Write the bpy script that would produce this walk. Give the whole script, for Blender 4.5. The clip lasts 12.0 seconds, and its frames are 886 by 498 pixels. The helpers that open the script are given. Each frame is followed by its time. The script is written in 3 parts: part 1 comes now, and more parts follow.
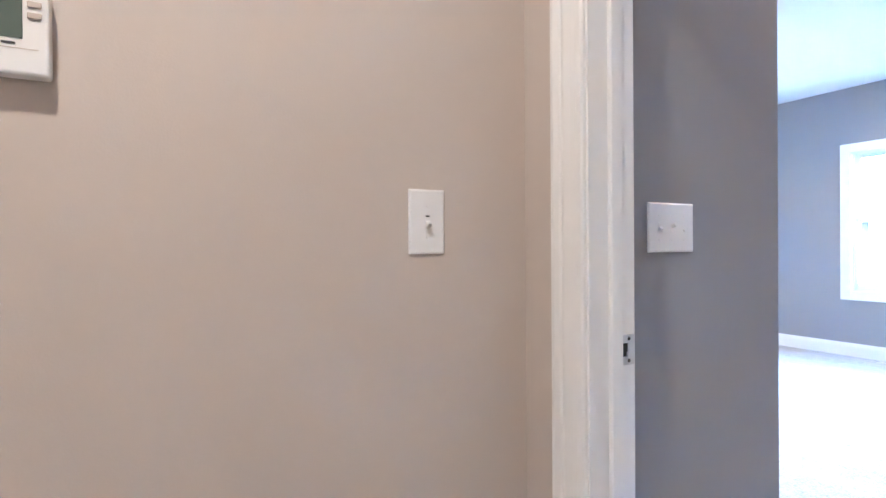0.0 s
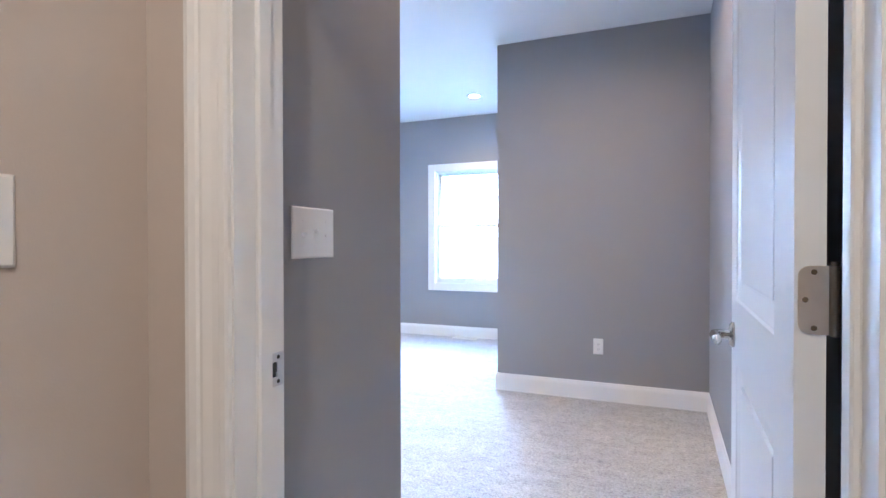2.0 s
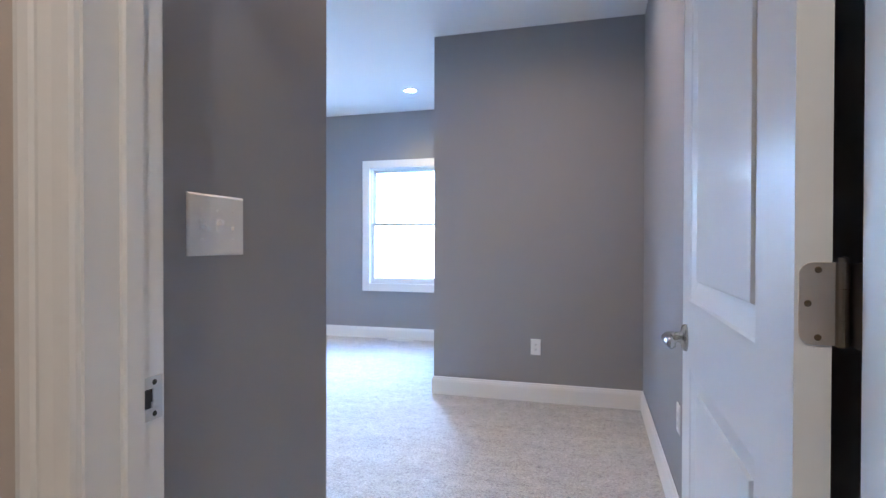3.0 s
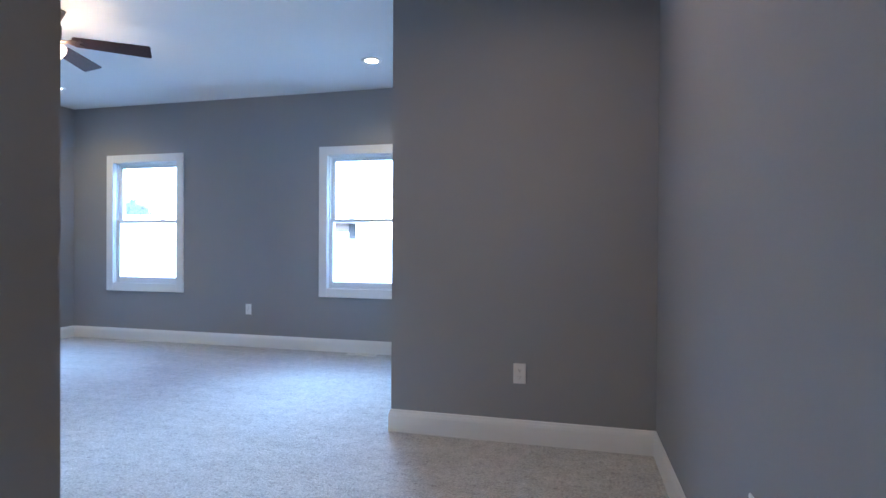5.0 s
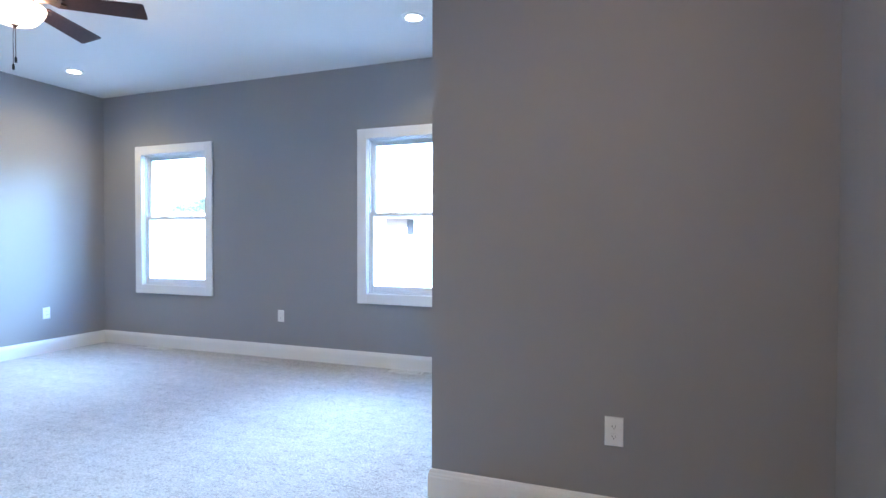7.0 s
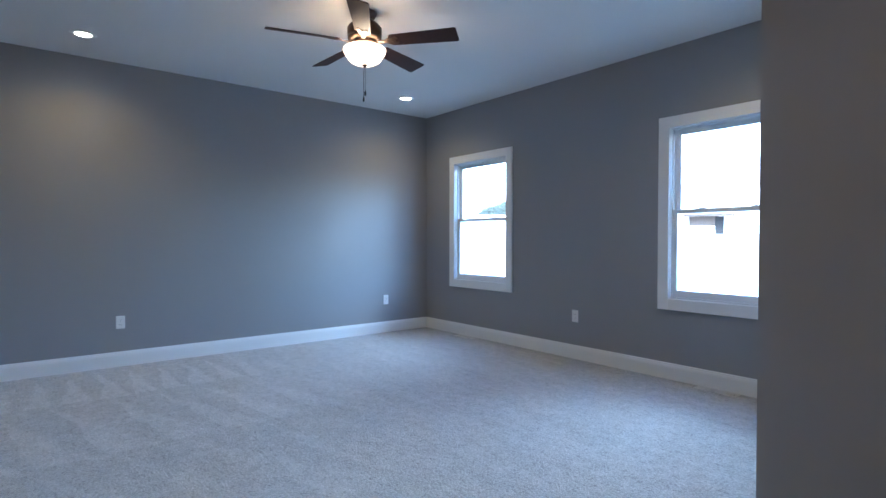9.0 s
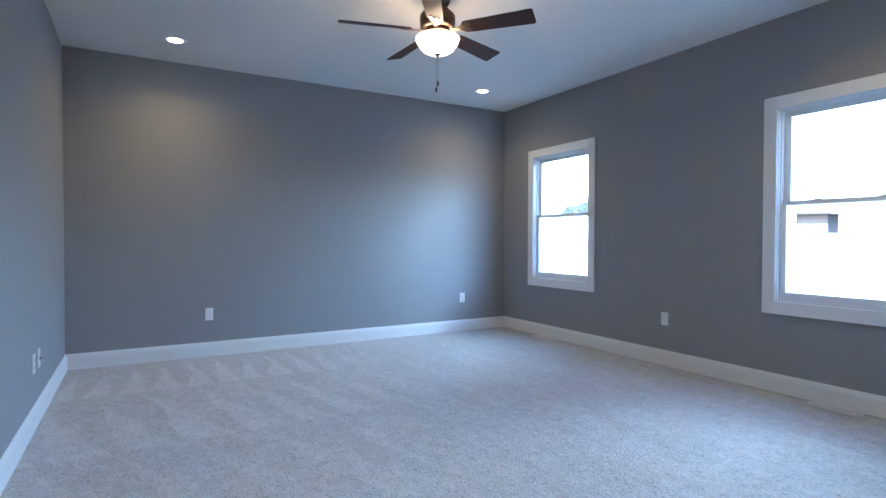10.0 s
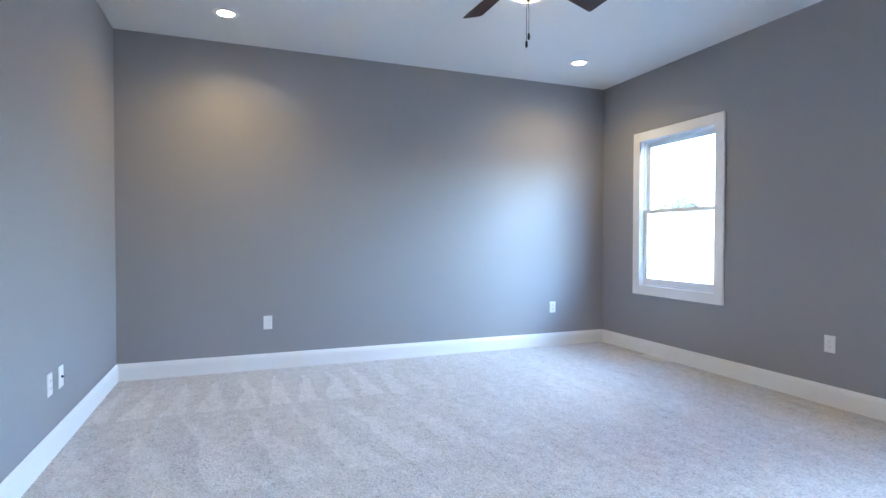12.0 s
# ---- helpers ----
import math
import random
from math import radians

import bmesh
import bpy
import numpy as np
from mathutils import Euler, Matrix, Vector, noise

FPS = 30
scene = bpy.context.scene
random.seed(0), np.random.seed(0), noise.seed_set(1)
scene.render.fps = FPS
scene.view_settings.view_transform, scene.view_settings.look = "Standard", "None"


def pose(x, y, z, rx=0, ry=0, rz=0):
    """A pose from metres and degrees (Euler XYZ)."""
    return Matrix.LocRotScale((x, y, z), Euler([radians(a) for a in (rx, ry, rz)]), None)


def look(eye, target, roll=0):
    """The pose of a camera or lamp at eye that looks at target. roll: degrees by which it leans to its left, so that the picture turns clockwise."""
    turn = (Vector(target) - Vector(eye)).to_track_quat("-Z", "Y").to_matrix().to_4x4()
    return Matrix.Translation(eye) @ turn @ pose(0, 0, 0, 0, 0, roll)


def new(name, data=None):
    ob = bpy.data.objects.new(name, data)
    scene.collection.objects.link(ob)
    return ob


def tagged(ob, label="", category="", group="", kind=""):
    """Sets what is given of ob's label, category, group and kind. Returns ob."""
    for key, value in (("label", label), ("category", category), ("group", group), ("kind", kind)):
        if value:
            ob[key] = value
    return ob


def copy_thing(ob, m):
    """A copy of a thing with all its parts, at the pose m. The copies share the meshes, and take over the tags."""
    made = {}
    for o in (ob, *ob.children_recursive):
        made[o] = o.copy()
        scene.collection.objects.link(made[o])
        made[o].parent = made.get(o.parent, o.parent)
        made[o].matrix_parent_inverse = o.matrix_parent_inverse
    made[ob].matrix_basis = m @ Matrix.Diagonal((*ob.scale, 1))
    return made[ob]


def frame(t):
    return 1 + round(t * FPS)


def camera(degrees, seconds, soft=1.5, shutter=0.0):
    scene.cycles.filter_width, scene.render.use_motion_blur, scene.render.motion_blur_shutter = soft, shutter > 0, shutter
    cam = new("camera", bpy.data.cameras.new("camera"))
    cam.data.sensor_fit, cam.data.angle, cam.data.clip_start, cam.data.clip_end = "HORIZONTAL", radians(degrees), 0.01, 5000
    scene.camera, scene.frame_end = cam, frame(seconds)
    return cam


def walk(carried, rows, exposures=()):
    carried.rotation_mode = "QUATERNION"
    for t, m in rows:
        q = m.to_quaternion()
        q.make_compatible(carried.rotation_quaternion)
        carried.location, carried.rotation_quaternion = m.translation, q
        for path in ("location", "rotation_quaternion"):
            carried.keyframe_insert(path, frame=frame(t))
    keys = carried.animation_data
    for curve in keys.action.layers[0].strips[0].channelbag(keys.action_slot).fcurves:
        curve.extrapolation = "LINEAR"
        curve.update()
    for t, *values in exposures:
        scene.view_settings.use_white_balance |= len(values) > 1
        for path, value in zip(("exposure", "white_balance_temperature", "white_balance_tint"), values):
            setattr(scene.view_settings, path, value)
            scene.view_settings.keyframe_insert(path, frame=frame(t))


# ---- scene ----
cam = camera(79.9, 12.0)
PATH = [
    (0, (0.329, -1.432, 1.149), (-1.435, -0.490, 1.140), -0.39),
    (0.5, (0.286, -1.391, 1.162), (-1.216, -0.070, 1.157), -0.47),
    (1, (0.280, -1.379, 1.178), (-0.952, 0.196, 1.154), 0.04),
    (1.5, (0.259, -1.386, 1.169), (-0.715, 0.361, 1.150), -0.12),
    (2, (0.221, -1.375, 1.166), (-0.553, 0.469, 1.146), -0.08),
    (2.5, (0.191, -1.338, 1.159), (-0.445, 0.558, 1.138), -0.06),
    (3, (0.167, -1.216, 1.156), (-0.379, 0.708, 1.136), 0.11),
    (3.2, (0.154, -1.136, 1.163), (-0.358, 0.797, 1.149), 0.39),
    (4.8, (0.054, -0.456, 1.147), (-0.418, 1.488, 1.129), 0.28),
    (5, (0.058, -0.366, 1.139), (-0.419, 1.576, 1.123), 0.35),
    (5.5, (0.063, -0.058, 1.144), (-0.427, 1.881, 1.123), 0.21),
    (6, (0.007, 0.136, 1.138), (-0.490, 2.073, 1.114), 0.27),
    (6.5, (-0.081, 0.375, 1.143), (-0.635, 2.297, 1.117), 0.23),
    (7, (-0.154, 0.493, 1.162), (-0.843, 2.370, 1.127), 0.11),
    (7.5, (-0.192, 0.572, 1.177), (-1.166, 2.318, 1.136), -0.01),
    (7.7, (-0.197, 0.610, 1.174), (-1.297, 2.279, 1.130), -0.09),
    (9.3, (-0.254, 0.585, 1.145), (-1.882, 1.745, 1.109), 0.08),
    (9.5, (-0.273, 0.663, 1.132), (-1.945, 1.759, 1.095), 0.07),
    (10, (-0.327, 0.718, 1.123), (-2.059, 1.718, 1.085), 0.11),
    (10.5, (-0.454, 0.821, 1.142), (-2.222, 1.754, 1.101), 0.07),
    (11, (-0.624, 0.852, 1.148), (-2.409, 1.753, 1.106), 0.08),
    (11.5, (-0.852, 0.976, 1.128), (-2.668, 1.812, 1.092), 0.02),
    (12, (-1.042, 1.075, 1.118), (-2.907, 1.796, 1.081), 0.08),
]
EXPOSURES = [
    (0.0, 7.08, 4490, 10), (1.0, 7.20, 4550, 10), (2.0, 6.70, 4580, 10), (2.5, 6.47, 4590, 10), (3.2, 6.08, 4610, 9), (4.8, 5.28, 4600, 7), (5.0, 5.36, 4600, 7), (5.5, 5.72, 4660, 7.5),
    (6.5, 6.02, 4800, 7.5), (7.0, 5.78, 4800, 7), (7.5, 5.42, 4810, 6.5), (9.5, 4.63, 4800, 6), (10.0, 4.90, 4880, 6), (10.5, 5.16, 4960, 6.5), (11.5, 5.50, 5150, 7.5), (12.0, 5.62, 5210, 8),
]
walk(cam, [(t, look(eye, target, roll)) for t, eye, target, roll in PATH], EXPOSURES)

# ---- light: a bright overcast sky, a soft sun from the south, added sky lamps outdoors, warm lamps indoors ----
world = bpy.data.worlds.new("world")
scene.world = world
world.use_nodes = True
wn = world.node_tree.nodes
sky = wn.new("ShaderNodeTexSky")
sky.sky_type = "NISHITA"
sky.sun_disc = False
sky.sun_elevation = radians(48)
sky.sun_rotation = radians(150)
sky.air_density = 1.0
sky.dust_density = 2.0
world.node_tree.links.new(sky.outputs[0], wn["Background"].inputs[0])
wn["Background"].inputs[1].default_value = 0.15

sun_data = bpy.data.lights.new("sun", "SUN")
sun_data.energy, sun_data.angle, sun_data.color = 0.6, radians(12), (1.0, 0.96, 0.9)
sun = new("sun", sun_data)
sun.matrix_world = look((0, 0, 0), (-0.33, 0.58, -0.74))

WARM = (1.0, 0.63, 0.21)
CAN_WATTS = 0.20
HALL_WATTS = 0.215
BOWL_GLOW = 0.17
FAN_WATTS = 0.36
FAN_TURN = 38.0
SKY_LAMP_WATTS = 14.0


def lamp(name, x, y, z, watts, size, colour=WARM, spread=138):
    data = bpy.data.lights.new(name, "AREA")
    data.shape, data.size, data.energy, data.color = "DISK", size, watts, colour
    data.spread = radians(spread)
    ob = new(name, data)
    ob.matrix_world = pose(x, y, z)
    return ob


def sky_lamp(x, watts):
    """An added lamp outdoors, boosting the high sky through a window, on to the carpet."""
    data = bpy.data.lights.new("added_sky_lamp", "AREA")
    data.shape, data.size, data.size_y, data.energy, data.color = "RECTANGLE", 2.7, 1.8, watts, (0.70, 0.87, 0.985)
    ob = new("added_sky_lamp", data)
    ob.matrix_world = look((x, 8.0, 3.05), (x, 4.8, 2.4))


# ---- materials ----
def material(name, colour, rough=0.6, metal=0.0, vary=0.05, scale=6.0, bump=0.0, bump_scale=200.0, spec=0.5, grain=0.0, stretch=(1, 1, 1)):
    m = bpy.data.materials.new(name)
    m.use_nodes = True
    n, l = m.node_tree.nodes, m.node_tree.links
    b = n["Principled BSDF"]
    b.inputs["Roughness"].default_value = rough
    b.inputs["Metallic"].default_value = metal
    b.inputs["Specular IOR Level"].default_value = spec
    co = n.new("ShaderNodeTexCoord")
    mp = n.new("ShaderNodeMapping")
    mp.inputs["Scale"].default_value = stretch
    l.new(co.outputs["Object"], mp.inputs[0])
    big = n.new("ShaderNodeTexNoise")
    big.inputs["Scale"].default_value = scale
    big.inputs["Detail"].default_value = 5
    l.new(mp.outputs[0], big.inputs["Vector"])
    fine = n.new("ShaderNodeTexNoise")
    fine.inputs["Scale"].default_value = bump_scale
    fine.inputs["Detail"].default_value = 3
    l.new(mp.outputs[0], fine.inputs["Vector"])
    ramp = n.new("ShaderNodeMix")
    ramp.data_type = "RGBA"
    ramp.inputs[6].default_value = tuple(c * (1 - vary) for c in colour) + (1,)
    ramp.inputs[7].default_value = tuple(min(1, c * (1 + vary)) for c in colour) + (1,)
    if grain:
        add = n.new("ShaderNodeMath")
        add.operation = "MULTIPLY_ADD"
        add.inputs[1].default_value = grain
        l.new(fine.outputs["Fac"], add.inputs[0])
        sub = n.new("ShaderNodeMath")
        sub.operation = "SUBTRACT"
        sub.inputs[1].default_value = grain / 2
        l.new(big.outputs["Fac"], sub.inputs[0])
        l.new(sub.outputs[0], add.inputs[2])
        l.new(add.outputs[0], ramp.inputs[0])
    else:
        l.new(big.outputs["Fac"], ramp.inputs[0])
    l.new(ramp.outputs[2], b.inputs["Base Color"])
    if bump:
        bp = n.new("ShaderNodeBump")
        bp.inputs["Strength"].default_value = bump
        bp.inputs["Distance"].default_value = 0.002
        l.new(fine.outputs["Fac"], bp.inputs["Height"])
        l.new(bp.outputs[0], b.inputs["Normal"])
    return m


GREY = material("grey_wall_paint", (0.301, 0.299, 0.305), 0.62, vary=0.03, scale=1.2, bump=0.12, bump_scale=260, spec=0.35)
BEIGE = material("beige_wall_paint", (0.553, 0.492, 0.436), 0.62, vary=0.03, scale=1.2, bump=0.12, bump_scale=260, spec=0.35)
CEIL = material("flat_white_ceiling_paint", (0.78, 0.78, 0.77), 0.9, vary=0.02, scale=0.8, bump=0.15, bump_scale=180, spec=0.2)
TRIM = material("white_semigloss_trim_paint", (0.80, 0.795, 0.78), 0.44, vary=0.015, scale=3, bump=0.015, bump_scale=120)
DOORP = material("white_door_paint", (0.78, 0.79, 0.80), 0.30, vary=0.02, scale=3, bump=0.06, bump_scale=80)
VINYL = material("white_window_vinyl", (0.78, 0.79, 0.80), 0.35, vary=0.02, scale=5)
PLASTIC = material("white_switch_plastic", (0.80, 0.79, 0.77), 0.35, vary=0.02, scale=20)
DARK = material("dark_slot", (0.03, 0.03, 0.03), 0.6, vary=0.2, scale=40)
NICKEL = material("satin_nickel", (0.63, 0.555, 0.46), 0.42, 1.0, vary=0.08, scale=30, bump=0.05, bump_scale=500)
# the hinge nickel again, with shade and dark reflections painted into its colour
SHADED_NICKEL = material("shaded_nickel", (0.20, 0.185, 0.17), 0.38, 1.0, vary=0.15, scale=30)
CHROME = material("polished_lever_chrome", (0.46, 0.45, 0.43), 0.18, 1.0, vary=0.06, scale=30)
STEEL = material("bright_strike_steel", (0.62, 0.61, 0.60), 0.28, 1.0, vary=0.06, scale=30)
BRASS = material("worn_screw_brass", (0.16, 0.12, 0.075), 0.4, 1.0, vary=0.1, scale=60)
BRONZE = material("oil_rubbed_bronze", (0.10, 0.065, 0.045), 0.38, 0.8, vary=0.2, scale=25)
BLADE = material("dark_walnut_blade", (0.046, 0.021, 0.018), 0.55, vary=0.45, spec=0.25, scale=9, bump=0.15, bump_scale=60, stretch=(1, 14, 14))
CANTRIM = material("white_can_trim", (0.82, 0.82, 0.80), 0.4, vary=0.01)
SCREEN = material("grey_green_display", (0.10, 0.13, 0.11), 0.15, vary=0.1, scale=30)
BUTTON = material("beige_grey_buttons", (0.50, 0.44, 0.38), 0.5, vary=0.05)
VENT = material("white_register_enamel", (0.74, 0.73, 0.70), 0.4, vary=0.05, scale=20)
SIDING = material("pale_siding", (0.72, 0.71, 0.68), 0.7, vary=0.05, scale=0.6)
ROOF = material("pale_shingles", (0.42, 0.41, 0.40), 0.9, vary=0.15, scale=3)
BARK = material("tree_bark", (0.12, 0.09, 0.07), 0.95, vary=0.3, scale=8, bump=0.6, bump_scale=30)
LEAF = material("green_leaves", (0.078, 0.090, 0.072), 0.8, vary=0.4, scale=1.5, spec=0.1)
EARTH = material("pale_dry_ground", (0.19, 0.183, 0.156), 0.95, vary=0.15, scale=0.3, bump=0.5, bump_scale=4)
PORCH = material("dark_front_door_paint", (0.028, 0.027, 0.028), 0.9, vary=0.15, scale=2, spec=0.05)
# one tone for the porch timber and for the shade painted on its wall
PORCHBACK = material("porch_boards_and_shade", (0.105, 0.083, 0.073), 0.9, vary=0.15, scale=2, spec=0.05)


def glow(name, colour, strength):
    m = bpy.data.materials.new(name)
    m.use_nodes = True
    b = m.node_tree.nodes["Principled BSDF"]
    b.inputs["Base Color"].default_value = (0.8, 0.78, 0.72, 1)
    b.inputs["Roughness"].default_value = 0.3
    b.inputs["Emission Color"].default_value = (*colour, 1)
    b.inputs["Emission Strength"].default_value = strength
    return m


LENS = glow("lit_can_lens", (1.0, 0.80, 0.58), 2.0)
BULB = glow("lit_bulb", (1.0, 0.62, 0.32), 3.8)
BOWL = glow("lit_frosted_glass_bowl", (1.0, 0.62, 0.32), BOWL_GLOW)


def make_glass():
    m = bpy.data.materials.new("clear_window_glass")
    m.use_nodes = True
    n, l = m.node_tree.nodes, m.node_tree.links
    n.remove(n["Principled BSDF"])
    clear = n.new("ShaderNodeBsdfTransparent")
    clear.inputs[0].default_value = (0.94, 0.96, 0.96, 1)
    gloss = n.new("ShaderNodeBsdfGlossy")
    gloss.inputs["Roughness"].default_value = 0.02
    face = n.new("ShaderNodeLayerWeight")
    power = n.new("ShaderNodeMath")
    power.operation = "POWER"
    power.inputs[1].default_value = 5.0
    l.new(face.outputs["Facing"], power.inputs[0])
    fres = n.new("ShaderNodeMath")
    fres.operation = "MULTIPLY_ADD"
    fres.inputs[1].default_value, fres.inputs[2].default_value = 0.9, 0.04
    l.new(power.outputs[0], fres.inputs[0])
    mix = n.new("ShaderNodeMixShader")
    l.new(fres.outputs[0], mix.inputs[0])
    l.new(clear.outputs[0], mix.inputs[1])
    l.new(gloss.outputs[0], mix.inputs[2])
    l.new(mix.outputs[0], n["Material Output"].inputs[0])
    return m


GLASS = make_glass()


def make_carpet():
    """Cut-pile carpet: speckled fibres, soft blotches, and the wedge marks of a vacuum cleaner near the west wall."""
    m = bpy.data.materials.new("greige_cut_pile_carpet")
    m.use_nodes = True
    n, l = m.node_tree.nodes, m.node_tree.links
    b = n["Principled BSDF"]
    b.inputs["Roughness"].default_value = 0.95
    b.inputs["Specular IOR Level"].default_value = 0.15
    b.inputs["Sheen Weight"].default_value = 0.25
    b.inputs["Sheen Roughness"].default_value = 0.5
    co = n.new("ShaderNodeTexCoord")

    def op(kind, a, c=None, d=None, clamp=False):
        k = n.new("ShaderNodeMath")
        k.operation, k.use_clamp = kind, clamp
        for slot, v in enumerate((a, c, d)):
            if v is None:
                continue
            if isinstance(v, (int, float)):
                k.inputs[slot].default_value = v
            else:
                l.new(v, k.inputs[slot])
        return k.outputs[0]

    def noise_at(scale, detail=4, stretch=(1, 1, 1), turn=0.0):
        mp = n.new("ShaderNodeMapping")
        mp.inputs["Scale"].default_value = stretch
        mp.inputs["Rotation"].default_value = (0, 0, turn)
        l.new(co.outputs["Object"], mp.inputs[0])
        t = n.new("ShaderNodeTexNoise")
        t.inputs["Scale"].default_value = scale
        t.inputs["Detail"].default_value = detail
        l.new(mp.outputs[0], t.inputs["Vector"])
        return t.outputs["Fac"]

    sep = n.new("ShaderNodeSeparateXYZ")
    l.new(co.outputs["Object"], sep.inputs[0])
    x, y = sep.outputs[0], sep.outputs[1]
    wob = noise_at(2.2, 3)

    def wedges(x0, length, period, shift, lean):
        """A row of narrow wedges with their points at x0, spreading eastwards to a sharp end."""
        u = op("DIVIDE", op("SUBTRACT", op("MULTIPLY_ADD", wob, 0.12, x), x0), length)
        yy = op("MULTIPLY_ADD", wob, 0.16, op("MULTIPLY_ADD", x, lean, y))
        f = op("FRACT", op("DIVIDE", op("ADD", yy, 20 + shift), period))
        edge = op("MULTIPLY", op("SUBTRACT", op("MULTIPLY", u, 0.85), f), 9, clamp=True)
        inside = op("MULTIPLY", op("MULTIPLY", u, 8, clamp=True), op("MULTIPLY", op("SUBTRACT", 1, u), 25, clamp=True), clamp=True)
        return op("MULTIPLY", edge, inside)

    rows = op("ADD", wedges(-5.62, 0.95, 0.215, 0.0, 0.10), op("ADD", op("MULTIPLY", wedges(-4.68, 1.2, 0.31, 0.1, -0.16), 0.75), op("MULTIPLY", wedges(-3.55, 1.3, 0.36, 0.2, -0.30), 0.45)))
    north = op("SUBTRACT", 1, op("MULTIPLY", op("SUBTRACT", y, 1.9), 1.1, clamp=True))
    marks = op("MULTIPLY", rows, north)
    streak = noise_at(1.6, 5, (0.7, 4.0, 1), 0.35)
    blotch = noise_at(3.5, 4)
    fibre = noise_at(330, 2)
    tuft = noise_at(84, 3)
    tread = noise_at(14, 4)
    scratch = noise_at(9, 3, (0.5, 5.0, 1), 0.25)
    grit = op("MULTIPLY", op("SUBTRACT", 0.47, noise_at(36, 3)), 7.0, clamp=True)
    v = op("MULTIPLY_ADD", marks, 0.135, 0.272)
    v = op("MULTIPLY_ADD", streak, 0.22, v)
    v = op("MULTIPLY_ADD", blotch, 0.16, v)
    v = op("MULTIPLY_ADD", op("SUBTRACT", fibre, 0.5), 0.9, v)
    v = op("MULTIPLY_ADD", op("SUBTRACT", tuft, 0.5), 1.0, v)
    v = op("MULTIPLY_ADD", op("SUBTRACT", tread, 0.5), 0.42, v)
    v = op("MULTIPLY_ADD", op("SUBTRACT", scratch, 0.5), 0.16, v)
    v = op("MULTIPLY_ADD", grit, -0.17, v)
    mix = n.new("ShaderNodeMix")
    mix.data_type = "RGBA"
    mix.clamp_factor = True
    l.new(v, mix.inputs[0])
    mix.inputs[6].default_value = (0.22, 0.213, 0.205, 1)
    mix.inputs[7].default_value = (0.86, 0.835, 0.805, 1)
    l.new(mix.outputs[2], b.inputs["Base Color"])
    bp = n.new("ShaderNodeBump")
    bp.inputs["Strength"].default_value = 0.8
    bp.inputs["Distance"].default_value = 0.006
    l.new(op("SUBTRACT", op("ADD", tuft, op("MULTIPLY", fibre, 0.5)), op("MULTIPLY", grit, 0.35)), bp.inputs["Height"])
    l.new(bp.outputs[0], b.inputs["Normal"])
    return m


CARPET = make_carpet()


# ---- mesh helpers ----
def link(name, bm, mat, parent=None, label="", smooth=False):
    me = bpy.data.meshes.new(name)
    bmesh.ops.recalc_face_normals(bm, faces=bm.faces)
    bm.to_mesh(me)
    bm.free()
    me.materials.append(mat)
    if smooth:
        for p in me.polygons:
            p.use_smooth = True
    ob = new(name, me)
    if parent is not None:
        ob.parent = parent
    if label:
        tagged(ob, label)
    return ob


def part(name, bm, mat, parent, label="", smooth=False):
    return link(name, bm, mat, parent, label, smooth)


def setting(name, bm, mat, label="", smooth=False):
    return tagged(link(name, bm, mat, None, label, smooth), kind="structure")


def root(name, m, label, category, group=""):
    ob = new(name)
    ob.empty_display_size = 0.05
    ob.matrix_basis = m
    return tagged(ob, label, category, group)


def add_box(bm, lo, hi, bevel=0.0, segments=1):
    made = bmesh.ops.create_cube(bm, size=1)["verts"]
    for v in made:
        v.co = [lo[i] if v.co[i] < 0 else hi[i] for i in range(3)]
    if bevel:
        edges = list({e for v in made for e in v.link_edges})
        bmesh.ops.bevel(bm, geom=edges, offset=bevel, segments=segments, affect="EDGES", profile=0.5)
    return bm


def box(lo, hi, bevel=0.0, segments=1):
    return add_box(bmesh.new(), lo, hi, bevel, segments)


def add_prism(bm, outline, z0, z1):
    """A prism on a ground outline."""
    low = [bm.verts.new((x, y, z0)) for x, y in outline]
    top = [bm.verts.new((x, y, z1)) for x, y in outline]
    k = len(outline)
    bm.faces.new(low)
    bm.faces.new(top)
    for i in range(k):
        bm.faces.new((low[i], low[(i + 1) % k], top[(i + 1) % k], top[i]))
    return bm


def lathe(profile, segments=32, bm=None):
    """Turns (radius, z) pairs about z."""
    bm = bm or bmesh.new()
    rings = []
    for r, z in profile:
        if r < 1e-6:
            rings.append([bm.verts.new((0, 0, z))])
        else:
            rings.append([bm.verts.new((r * math.cos(2 * math.pi * i / segments), r * math.sin(2 * math.pi * i / segments), z)) for i in range(segments)])
    for a, b in zip(rings, rings[1:]):
        for i in range(segments):
            j = (i + 1) % segments
            if len(a) == 1 and len(b) == 1:
                continue
            if len(a) == 1:
                bm.faces.new((a[0], b[i], b[j]))
            elif len(b) == 1:
                bm.faces.new((a[i], a[j], b[0]))
            else:
                bm.faces.new((a[i], a[j], b[j], b[i]))
    return bm


def moved(bm, m):
    bmesh.ops.transform(bm, matrix=m, verts=bm.verts)
    return bm


